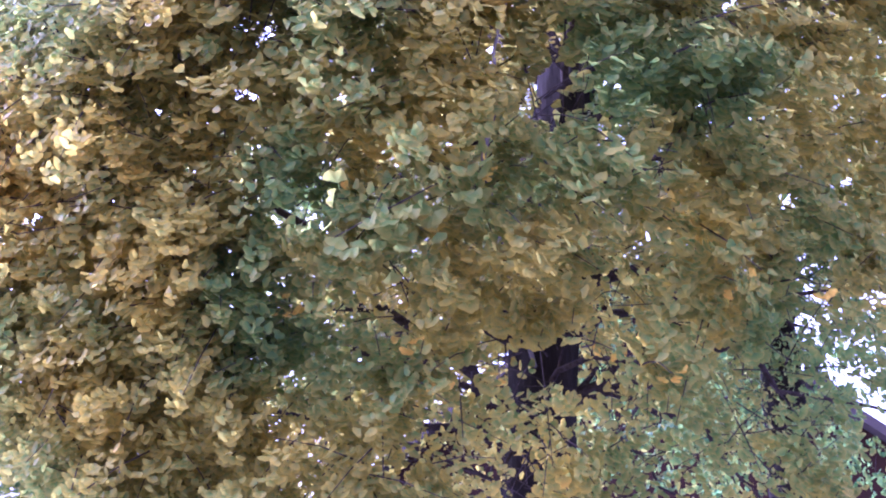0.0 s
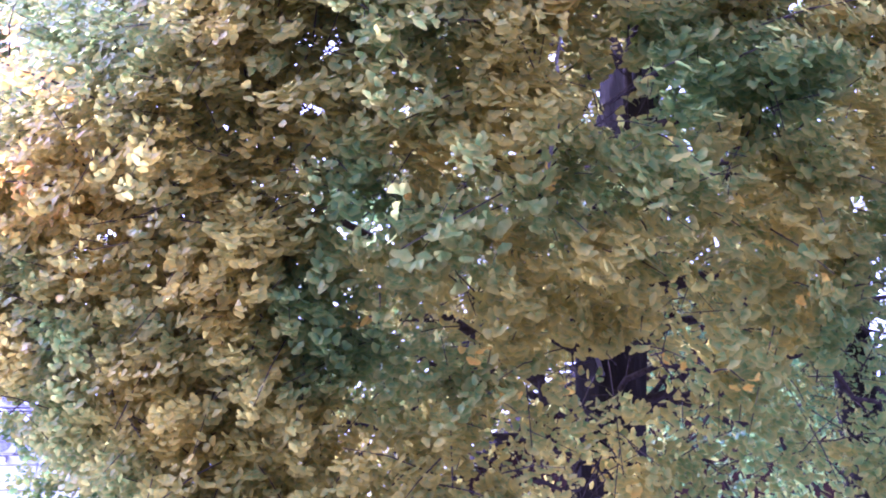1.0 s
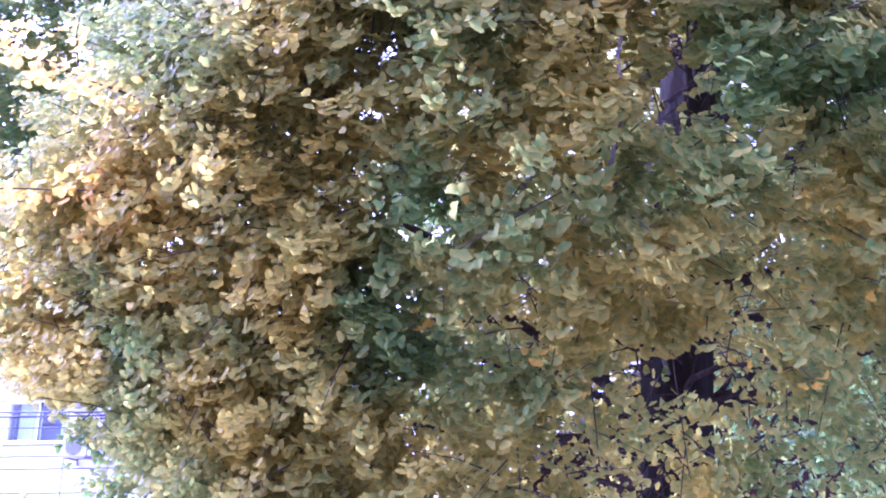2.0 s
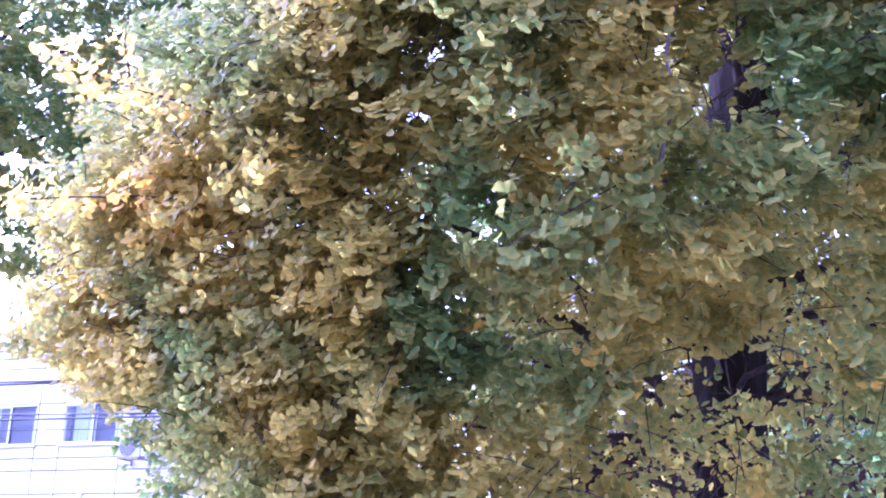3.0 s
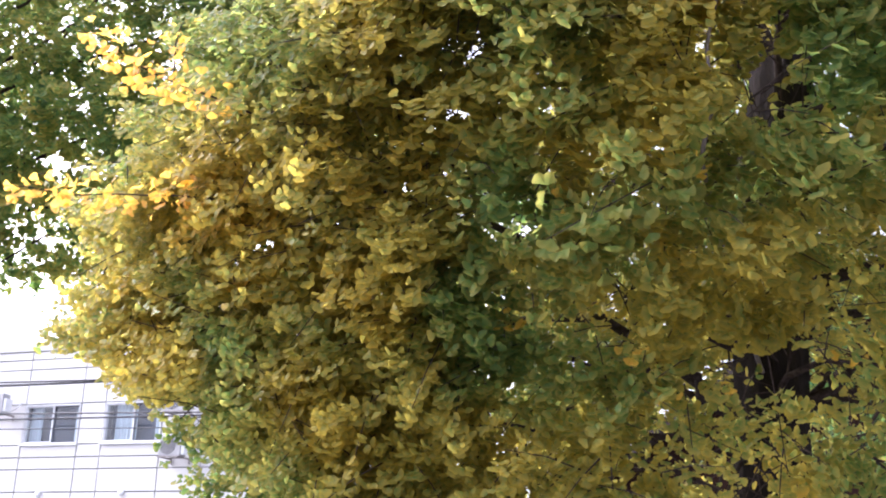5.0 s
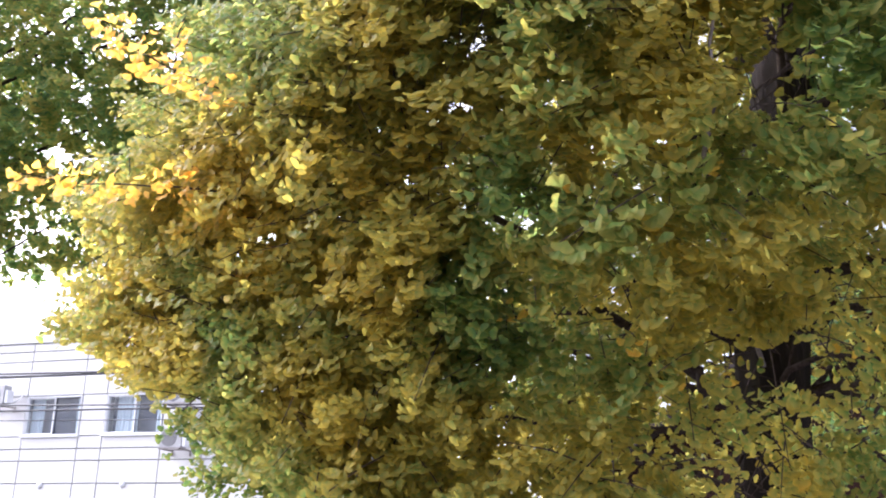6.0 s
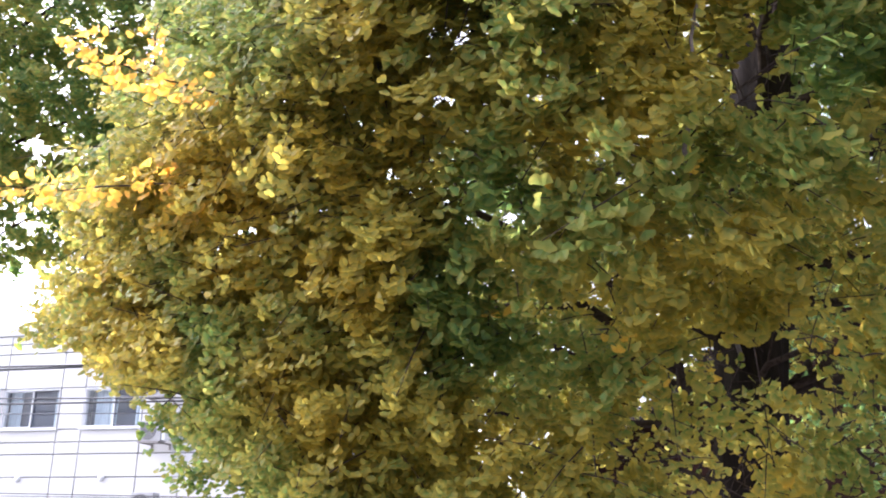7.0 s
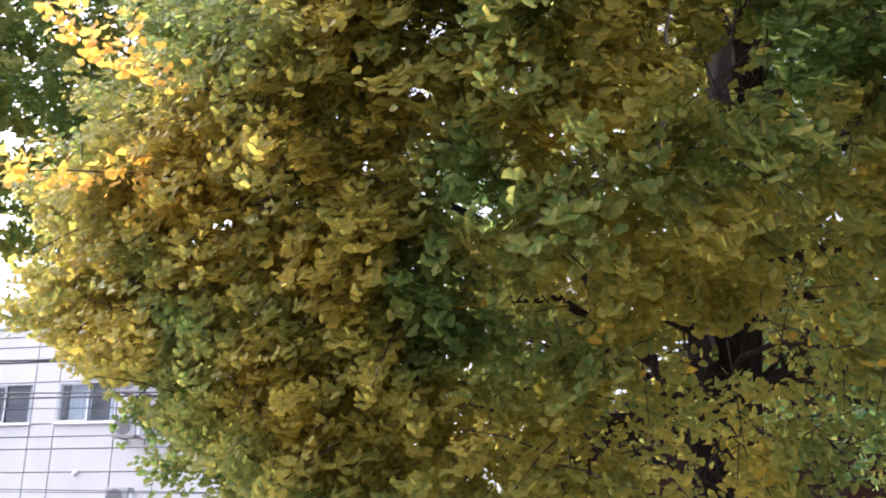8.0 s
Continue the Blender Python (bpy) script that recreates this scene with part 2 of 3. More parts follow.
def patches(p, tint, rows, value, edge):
    """Pulls the tint towards a value in patches placed to fit the camera's view: rows of (bearing, rise, radius in
    degrees).
    """
    b, r, far = seen_from_camera(p)
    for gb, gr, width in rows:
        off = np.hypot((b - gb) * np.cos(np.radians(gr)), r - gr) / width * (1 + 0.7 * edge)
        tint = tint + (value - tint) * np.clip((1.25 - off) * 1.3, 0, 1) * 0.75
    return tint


SWAYS = []


def sway(ob, base, tip, rows):
    """Notes how the wind carries a bough's tip, in centimetres to the right and up, time by time."""
    SWAYS.append((ob, Vector(base), Vector(tip), rows))


EVERYWHERE = ((-99, -99, -99), (99, 99, 99))


def build_tree(name, label, trunk_pts, trunk_r, crown, sets, leaf, tint, anchors, gaps=(), thin=(), tints=(), seed=1,
               lengths=(0.2, 0.42), step=0.034, per=4, lean=0.3, blade=FINE, stout=0.012, warm=0.0, small=((0, 1), (1, 1)), clump=(-1.0, -1.0, -1.0), low=1.0, street=0.5, reach=1.0):
    """A ginkgo: trunk, limbs that carry boughs, each with its shoots and its leaves."""
    rng = np.random.RandomState(seed)
    tree = empty(name, Matrix(), label, "tree", "ginkgo trees along the street")
    v, f = [], []
    pts = []
    for a, b in zip(trunk_pts[:-1], trunk_pts[1:]):
        pts += [Vector(a).lerp(Vector(b), i / 10) for i in range(10)]
    pts.append(Vector(trunk_pts[-1]))
    n = len(pts)
    rad = [trunk_r * (1.2 - 0.3 * (i / (n - 1)) ** 0.8) * (1 + 0.35 * math.exp(-i / 2.5)) for i in range(n)]
    tube(v, f, pts, rad, 36, 0.3)
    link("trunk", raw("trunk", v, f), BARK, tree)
    starts = np.vstack([crown.shoots(rng, count, near, far, lo, hi) for count, near, far, (lo, hi) in sets])
    count = len(starts)
    way = crown.out(starts)
    ways = unit(way * reach + rng.normal(0, 0.5, starts.shape) + np.array([0, 0, 0.08]))
    ls = rng.uniform(*lengths, count)
    anc = np.array(anchors)
    near = np.argmin(((starts[:, None, :] - anc[None, :, :]) ** 2).sum(2), axis=1)
    boughs = []
    for i, tip in enumerate(anc):
        mine = np.where(near == i)[0]
        f0 = min(1.0, max(0.0, (tip[2] - 0.9 - pts[0].z) / max(0.1, pts[-1].z - pts[0].z)))
        root = pts[int(max(0.45, f0) * (n - 1))]
        v, f = [], []
        limb = curve_points(root, tip, lean * 0.5, 9, 0.4, seed + i)
        length = (Vector(tip) - root).length
        tube(v, f, limb, [0.007 + stout * length * (1 - k / 9) ** 1.2 for k in range(10)], 8, 0.3)
        bough = link("bough", raw("bough", v, f), TWIG, tree)
        boughs.append((bough, root, Vector(tip)))
        v, f = [], []
        for j in mine:
            s, w, l = starts[j], ways[j], ls[j]
            m = min(range(2, 10), key=lambda k: (limb[k] - Vector(s)).length)
            k1 = Vector(s) + Vector(w) * l * 0.5 + Vector((0, 0, -0.04 * l))
            k2 = Vector(s) + Vector(w) * l + Vector((0, 0, -0.16 * l))
            line, rr = [Vector(s), k1, k2], [0.003, 0.0022, 0.0013]
            if j % 3 or not crown.inside(np.array([k2, k1])).all():
                continue
            if j % 10 == 0 and (limb[m] - Vector(s)).length < 0.4:
                q = limb[m].lerp(Vector(s), 0.5) + Vector((0, 0, 0.05))
                line, rr = [limb[m], q] + line, [0.006, 0.0045] + rr
            tube(v, f, line, rr, 4)
        if len(mine) == 0:
            continue
        tagged(link("twig", raw("twig", v, f), TWIG, bough), kind="stuff")
        base, out, size, owner = grow(rng, starts[mine], ways[mine], ls[mine], step, per, leaf, street)
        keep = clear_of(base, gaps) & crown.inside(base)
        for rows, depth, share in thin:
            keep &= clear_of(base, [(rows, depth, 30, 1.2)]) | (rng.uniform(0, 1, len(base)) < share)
        lumps = np.array([noise.noise(Vector(x) * 5.2 + Vector((seed, 3.1, 0))) for x in base])
        keep &= lumps > np.interp(base[:, 0], (-0.4, 0.5, 1.3), clump)
        base, out, size, owner = base[keep], out[keep], size[keep], owner[keep]
        size = size * np.interp(base[:, 0], small[0], small[1]) * np.interp(base[:, 2], (1.9, 2.7), (low, 1.0))
        d, up, side = leaf_axes(rng, out, len(base))
        base = base + d * (size * rng.uniform(0.5, 1.0, len(base)))[:, None] + up * rng.uniform(0, 0.02, (len(base), 1))
        tn = np.full(len(base), tint) + rng.normal(0, 0.045, len(mine))[owner] + rng.normal(0, 0.02, len(base))
        tn += np.array([0.17 * noise.noise(Vector(x) * 1.9 + Vector((0, seed, 0))) for x in base])
        tn -= warm * np.clip(base[:, 0], -1.5, 2.5)
        edge = ragged(base, 22)
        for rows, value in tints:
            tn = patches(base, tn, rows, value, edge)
        foliage("foliage", base, d, up, side, size, tn, bough, blade if tip[1] < 4.9 else PLAIN)
    return tree, boughs


# ---------------------------------------------------------------- single leaves on sprays
BLADE_V, BLADE_F = fan(13, True)


def blade_mesh(tint, wave):
    """One larger leaf with its stalk, for the sprays that hang free."""
    v = [(x, y + 0.55, z * wave + 0.03 * math.sin(9 * x + 4 * wave)) for x, y, z in BLADE_V]
    f = list(BLADE_F)
    k = len(v)
    v += [(-0.022, 0, 0.02), (0.022, 0, 0.02), (0.018, 0.57, 0.01), (-0.018, 0.57, 0.01)]
    f.append((k, k + 1, k + 2, k + 3))
    me = raw("leaf", v, f)
    at = me.attributes.new("tint", "FLOAT", "POINT")
    at.data.foreach_set("value", [tint + (0.05 if math.hypot(x, y - 0.55) > 0.7 else -0.07) for x, y, z in v])
    me.materials.append(LEAF)
    return me


BLADES = {t: [blade_mesh(t, w) for w in (0.3, 1.0, 1.8)] for t in (0.24, 0.36, 0.48, 0.78, 0.88)}


def spray(tree, line, count, tint, size, seed, rows=None, scale=1.0, spread=0.03):
    """A free-hanging shoot with single leaves in tufts along its outer part."""
    rng = random.Random(seed)
    pts = [Vector(p) for p in line]
    if len(pts) == 1:
        pts = [pts[0] + Vector((0.02 * rng.uniform(-1, 1), 0.30, 0.09)), pts[0] + Vector((0, 0.12, 0.06)), pts[0]]
    v, f = [], []
    fine = []
    for a, b in zip(pts[:-1], pts[1:]):
        fine += [a.lerp(b, k / 4) + noise.noise_vector(a.lerp(b, k / 4) * 5) * 0.012 for k in range(4)]
    fine.append(pts[-1])
    tube(v, f, fine, [0.0040 - 0.0025 * k / (len(fine) - 1) for k in range(len(fine))], 6)
    twig = link("spray", raw("spray", v, f), TWIG, tree)
    axis = (pts[-1] - pts[0]).normalized()
    for i in range(count):
        g = 0.15 + 0.85 * ((i // 4) * 4 + rng.random()) / count if len(line) > 1 else rng.uniform(0.75, 1.0)
        x = min(0.9999, g) * (len(fine) - 1)
        k = int(x)
        p = fine[k].lerp(fine[k + 1], x - k)
        r = Vector((rng.gauss(0, 1), rng.gauss(0, 1), rng.gauss(0, 1)))
        out = Vector((-0.15, -0.85, 0)) + axis * 0.3
        d = (out * 0.3 + Vector((0, 0, -0.5)) + r * 0.5).normalized()
        n = (out * 0.9 + Vector((0, 0, 0.4)) + Vector((rng.gauss(0, 1), rng.gauss(0, 1), rng.gauss(0, 1))) * 0.35)
        n = (n - d * n.dot(d)).normalized()
        s = d.cross(n)
        m = Matrix((s, d, n)).transposed().to_4x4()
        m.translation = p + r * spread * 0.4 + Vector((0, -0.025, -0.01))
        leaf = link("leaf", rng.choice(BLADES[tint]), LEAF, twig)
        leaf.matrix_local = m @ Matrix.Scale(size * rng.uniform(0.75, 1.2), 4)
    if rows:
        sway(twig, pts[0], pts[-1], [(t, a * scale, b * scale) for t, a, b in rows])
    return twig


# ---------------------------------------------------------------- ground
bm = bmesh.new()
bmesh.ops.create_grid(bm, x_segments=40, y_segments=40, size=600)
ground = part("ground", bm, LOW_BOUNCE)
tagged(ground, "unseen street ground, dark to cut bounce light on the leaves", "ground", kind="structure")

# ---------------------------------------------------------------- white building
TURN = pose(0, 0, 0, 0, 0, -18)
FACE = 24.5
building = empty("apartment_building", TURN @ pose(0, FACE, 0), "white panelled apartment building with sliding windows", "building")
COLS = [-30.0, -27.9, -26.0, -23.9, -22.4, -20.58, -18.70, -17.92, -16.04, -14.75, -12.80, -11.45]
ROWS = [0.0, 1.0, 2.05, 3.15, 3.97, 4.59, 4.92, 5.27, 6.42, 6.98, 7.43, 7.72, 7.97]
WINDOWS = [(5, 7), (7, 7), (3, 7), (5, 2), (7, 2)]
holes = {(5, 7), (7, 7), (3, 7)}


def facade():
    bm = bmesh.new()
    box(bm, COLS[0], COLS[-1], 0.40, 0.5, 0, 8.0)
    box(bm, COLS[0], COLS[0] + 0.2, 0.06, 11, 0, 8.0)
    box(bm, COLS[-1] - 0.2, COLS[-1], 0.06, 11, 0, 8.0)
    box(bm, COLS[0], COLS[-1], 10.8, 11, 0, 8.0)
    part("shell", bm, JOINT, building)
    bm = bmesh.new()
    box(bm, COLS[0] - 0.03, COLS[-1] + 0.03, -0.05, 0.3, 7.975, 8.23, 0.015)
    part("parapet", bm, PANEL, building)
    bm = bmesh.new()
    box(bm, COLS[0], COLS[-1], 0.3, 11, 7.85, 7.97)
    part("roof", bm, JOINT, building)
    for i in range(len(COLS) - 1):
        for j in range(len(ROWS) - 1):
            if (i, j) in holes:
                continue
            bm = bmesh.new()
            g = 0.015
            off = 0.004 * math.sin(i * 5.1 + j * 3.7)
            box(bm, COLS[i] + g, COLS[i + 1] - g, off, 0.09, ROWS[j] + g, ROWS[j + 1] - g, 0.006)
            part("panel", bm, PANEL, building)
    # joint backing, cut round the windows
    bm = bmesh.new()
    for i in range(len(COLS) - 1):
        for j in range(len(ROWS) - 1):
            if (i, j) not in holes:
                box(bm, COLS[i], COLS[i + 1], 0.085, 0.4, ROWS[j], ROWS[j + 1])
    part("wall", bm, JOINT, building)


def window(x0, x1, z0, z1, curtain):
    win = part("window", box(bmesh.new(), x0 - 0.05, x1 + 0.05, -0.07, 0.02, z0 - 0.05, z0 - 0.003, 0.006), ALU, building, "white aluminium sliding window")
    fr = bmesh.new()
    t = 0.032
    box(fr, x0, x1, -0.02, 0.16, z1 - t, z1)
    box(fr, x0, x1, -0.02, 0.16, z0, z0 + t)
    box(fr, x0, x0 + t, -0.02, 0.16, z0 + t, z1 - t)
    box(fr, x1 - t, x1, -0.02, 0.16, z0 + t, z1 - t)
    part("frame", fr, ALU, win)
    xm = (x0 + x1) / 2
    for k, (a, b, y) in enumerate(((x0 + t, xm + 0.03, 0.02), (xm - 0.02, x1 - t, 0.075))):
        sash = bmesh.new()
        s = 0.04
        box(sash, a, b, y, y + 0.035, z1 - t - s, z1 - t - 0.002)
        box(sash, a, b, y, y + 0.035, z0 + t + 0.002, z0 + t + s)
        box(sash, a, a + s, y, y + 0.035, z0 + t + s, z1 - t - s)
        box(sash, b - s, b, y, y + 0.035, z0 + t + s, z1 - t - s)
        part("sash", sash, ALU if k == 0 else DARKFRAME, win)
        pane = part("pane", box(bmesh.new(), a + s, b - s, y + 0.012, y + 0.02, z0 + t + s, z1 - t - s), glass, win)
        pane.visible_shadow = False
    # a flat card close behind the glass; the room's shade is in its colour
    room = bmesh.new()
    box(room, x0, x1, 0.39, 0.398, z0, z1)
    part("room_shade_card", room, ROOM_SHADE, win)
    for a, b in curtain:
        v, f = [], []
        n = int((b - a) / 0.012)
        for i in range(n + 1):
            x = a + (b - a) * i / n
            y = 0.24 + 0.025 * math.sin(x * 62) + 0.012 * math.sin(x * 23)
            v += [(x, y, z0 + 0.03), (x, y, z1 - 0.03)]
        f = [(2 * i, 2 * i + 2, 2 * i + 3, 2 * i + 1) for i in range(n)]
        link("curtain", raw("curtain", v, f), CURTAIN, win)


facade()
window(-20.56, -18.72, 5.29, 6.40, [(-20.5, -20.1), (-19.02, -18.8)])
window(-17.90, -16.06, 5.29, 6.40, [(-17.7, -16.98), (-16.4, -16.1)])
window(-23.88, -22.42, 5.29, 6.40, [(-23.8, -23.4)])


def air_conditioner(x, z):
    """An outdoor unit on a steel bracket: casing with a round grille, side valve cover, pipes."""
    ac = empty("air_conditioner", TURN @ pose(x, FACE - 0.45, z), "weathered white outdoor air conditioner on a steel bracket", "air conditioner",
               "air conditioners on the facade")
    part("casing", box(bmesh.new(), -0.36, 0.30, -0.16, 0.14, 0.0, 0.54, 0.015), CASING, ac)
    part("valve_cover", box(bmesh.new(), 0.303, 0.40, -0.13, 0.12, 0.03, 0.40, 0.01), ALU, ac)
    g = bmesh.new()
    for k in range(7):
        r = 0.035 + 0.03 * k
        seg = [(r * math.cos(a * math.pi / 10), r * math.sin(a * math.pi / 10)) for a in range(21)]
        for (xa, za), (xb, zb) in zip(seg[:-1], seg[1:]):
            q = [g.verts.new((-0.08 + c * m, -0.172, 0.27 + d * m)) for c, d, m in ((xa, za, 1), (xb, zb, 1), (xb, zb, 1 + 0.008 / r), (xa, za, 1 + 0.008 / r))]
            g.faces.new(q)
    part("fan_guard", g, CASING, ac)
    # a solid dark disc on the casing; the hollow's shade is in its colour
    disc = bmesh.new()
    bmesh.ops.create_cone(disc, cap_ends=True, segments=28, radius1=0.235, radius2=0.235, depth=0.008, matrix=pose(-0.08, -0.163, 0.27, 90))
    part("fan_shade_disc", disc, GRILLE, ac)
    for xs in (-0.30, 0.25):
        b = bmesh.new()
        box(b, xs - 0.02, xs + 0.02, -0.22, 0.44, -0.045, -0.005)
        box(b, xs - 0.018, xs + 0.018, 0.40, 0.44, -0.16, -0.045)
        part("bracket", b, STEEL, ac)
    b = bmesh.new()
    box(b, -0.34, 0.29, -0.22, -0.19, -0.04, -0.01)
    box(b, -0.34, 0.29, 0.12, 0.15, -0.04, -0.01)
    part("rail", b, STEEL, ac)
    v, f = [], []
    tube(v, f, [(0.38, 0.05, 0.1), (0.46, 0.12, 0.08), (0.47, 0.3, 0.2), (0.45, 0.44, 0.35)], [0.02] * 4, 8)
    link("pipe", raw("pipe", v, f), ALU, ac)
    return ac


air_conditioner(-15.32, 6.00)
air_conditioner(-15.32, 4.82)
air_conditioner(-15.35, 2.98)
air_conditioner(-21.2, 6.12)

for x, z in ((-19.74, 3.92), (-17.07, 3.95), (-14.3, 3.98)):
    bm = bmesh.new()
    bmesh.ops.create_uvsphere(bm, u_segments=16, v_segments=10, radius=0.09, matrix=pose(x, -0.02, z) @ Matrix.Diagonal((1, 0.7, 1, 1)))
    part("vent_cap", bm, ALU, building, smooth=True)

# ---------------------------------------------------------------- unseen walls added behind and beside the camera to block sky light
bm = bmesh.new()
box(bm, -45, 45, -12.4, -12, 0, 10)
tagged(part("sky_blocker_south", bm, mottled("blocker_grey", [(0.3, (0.16, 0.155, 0.15)), (0.7, (0.24, 0.235, 0.23))], 0.6, 0.9, 0.1, 0.01, (1, 1, 1), 20)),
       "unseen grey wall added behind the camera to block low sky light", "wall", kind="structure")

# out of view on the right, added to keep sky light off the lower leaves
bm = bmesh.new()
box(bm, 4.6, 5.0, -12, 3.2, 0, 12)
tagged(part("sky_blocker_east", bm, bpy.data.materials["blocker_grey"]), "unseen grey wall added to darken the tree's right side", "wall", kind="structure")

# ---------------------------------------------------------------- cables along the street
NEAR = 0.86


def cable(z_left, z_right, radius, sag=0.0):
    """A cable that runs in front of the building, from beyond one end of the street to beyond the other."""
    pts = []
    for i in range(25):
        u = -26 + 30 * i / 24
        w = (u + 21) / 6.0
        z = z_left + (z_right - z_left) * w - sag * (1 - ((u + 11) / 15) ** 2)
        pts.append((u * NEAR, FACE * NEAR, 1.6 + (z - 1.6) * NEAR))
    v, f = [], []
    tube(v, f, pts, [radius] * len(pts), 6)
    ob = link("overhead_cable", raw("overhead_cable", v, f), RUBBER)
    ob.matrix_world = TURN
    tagged(ob, "thin black overhead cable strung along the street", "cable", "overhead cables")


cable(7.10, 7.00, 0.028)
cable(7.02, 6.98, 0.020)
cable(6.18, 6.05, 0.02)
cable(6.02, 5.96, 0.024)
cable(5.74, 5.64, 0.013)
cable(3.56, 3.46, 0.012)
cable(3.48, 3.42, 0.010)

# ---------------------------------------------------------------- brick house
house = empty("brick_house", pose(4.95, 12.0, 0, 0, 0, -22), "red-brown brick house with a pitched roof", "house")
bm = bmesh.new()
prof = [(-3.2, 0), (3.2, 0), (3.2, 2.9), (0, 5.3), (-3.2, 2.9)]
front = [bm.verts.new((x, 0, z)) for x, z in prof]
back = [bm.verts.new((x, 7, z)) for x, z in prof]
bm.faces.new(front)
bm.faces.new(back[::-1])
for i in range(5):
    bm.faces.new((front[i], back[i], back[(i + 1) % 5], front[(i + 1) % 5]))
bmesh.ops.recalc_face_normals(bm, faces=bm.faces)
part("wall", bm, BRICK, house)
for s in (-1, 1):
    bm = bmesh.new()
    v = [(0, 5.32), (s * 3.5, 2.695), (s * 3.5, 2.83), (0, 5.46)]
    a = [bm.verts.new((x, -0.25, z)) for x, z in v]
    b = [bm.verts.new((x, 7.25, z)) for x, z in v]
    bm.faces.new(a)
    bm.faces.new(b[::-1])
    for i in range(4):
        bm.faces.new((a[i], b[i], b[(i + 1) % 4], a[(i + 1) % 4]))
    bmesh.ops.recalc_face_normals(bm, faces=bm.faces)
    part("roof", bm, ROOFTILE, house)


# ---------------------------------------------------------------- trees
def anchors_of(crown, count, seed, depth=0.72):
    """Bough ends spread evenly over a crown."""
    out = []
    for i in range(count):
        z = 1 - 2 * (i + 0.5) / count
        a = i * 2.39996 + seed
        r = math.sqrt(1 - z * z)
        p = crown.c + depth * crown.r * np.array([r * math.cos(a), r * math.sin(a), z])
        p[2] = max(p[2], crown.floor + 0.2)
        out.append(tuple(p))
    return out


# trimmed below on the side of the white building, and above it towards the neighbour tree
MAIN = Crown((1.6, 5.15, 3.75), (3.45, 2.0, 3.1), 0.16, 1.72, 3.0,
             [(-0.59, 4.75, 2.06, -0.5, 0.12, -0.86), (-1.35, 4.4, 3.3, -0.78, 0.1, 0.62), (-1.56, 4.5, 2.6, -1.0, 0.0, 0.0),
              (2.58, 3.85, 2.3, 0.85, -0.53, -0.36)])
# where the crown is open, sparse or of another tint, placed to fit the camera's view: bearing, rise and radius in
# degrees
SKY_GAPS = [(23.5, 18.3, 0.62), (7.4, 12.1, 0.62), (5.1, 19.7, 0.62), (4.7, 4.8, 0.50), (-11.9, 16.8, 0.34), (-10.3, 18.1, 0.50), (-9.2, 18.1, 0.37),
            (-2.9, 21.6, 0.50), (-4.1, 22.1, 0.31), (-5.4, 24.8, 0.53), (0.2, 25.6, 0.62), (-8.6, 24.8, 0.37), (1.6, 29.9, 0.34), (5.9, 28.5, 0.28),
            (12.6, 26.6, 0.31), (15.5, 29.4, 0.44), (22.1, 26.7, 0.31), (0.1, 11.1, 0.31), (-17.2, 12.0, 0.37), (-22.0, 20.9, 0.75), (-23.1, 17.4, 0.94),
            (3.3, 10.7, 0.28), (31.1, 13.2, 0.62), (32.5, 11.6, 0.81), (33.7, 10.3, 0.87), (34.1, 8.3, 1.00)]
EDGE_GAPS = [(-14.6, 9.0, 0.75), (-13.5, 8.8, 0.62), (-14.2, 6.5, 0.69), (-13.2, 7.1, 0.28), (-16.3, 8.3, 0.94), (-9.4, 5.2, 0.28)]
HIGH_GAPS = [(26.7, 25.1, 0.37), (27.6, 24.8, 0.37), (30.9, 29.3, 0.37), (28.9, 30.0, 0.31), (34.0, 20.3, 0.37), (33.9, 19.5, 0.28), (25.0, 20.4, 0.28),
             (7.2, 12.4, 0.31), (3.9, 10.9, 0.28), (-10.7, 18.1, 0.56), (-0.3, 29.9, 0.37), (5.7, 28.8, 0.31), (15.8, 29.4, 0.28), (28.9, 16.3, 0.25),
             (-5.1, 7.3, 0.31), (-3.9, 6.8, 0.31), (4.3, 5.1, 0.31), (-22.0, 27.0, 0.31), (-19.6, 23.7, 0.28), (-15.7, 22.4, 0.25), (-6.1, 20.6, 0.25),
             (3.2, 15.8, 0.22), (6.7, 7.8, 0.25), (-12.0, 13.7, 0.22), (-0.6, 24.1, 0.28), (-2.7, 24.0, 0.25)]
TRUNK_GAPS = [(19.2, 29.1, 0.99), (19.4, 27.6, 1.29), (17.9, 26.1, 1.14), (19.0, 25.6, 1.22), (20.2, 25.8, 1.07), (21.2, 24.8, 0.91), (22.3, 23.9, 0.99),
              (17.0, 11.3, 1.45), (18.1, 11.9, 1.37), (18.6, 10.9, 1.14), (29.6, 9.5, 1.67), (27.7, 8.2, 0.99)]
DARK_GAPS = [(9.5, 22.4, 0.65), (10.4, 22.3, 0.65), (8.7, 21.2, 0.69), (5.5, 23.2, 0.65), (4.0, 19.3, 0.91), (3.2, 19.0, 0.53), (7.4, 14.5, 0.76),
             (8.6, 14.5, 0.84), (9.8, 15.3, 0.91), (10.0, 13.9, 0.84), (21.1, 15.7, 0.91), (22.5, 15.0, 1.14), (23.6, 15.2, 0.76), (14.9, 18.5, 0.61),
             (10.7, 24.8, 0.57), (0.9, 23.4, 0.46)]
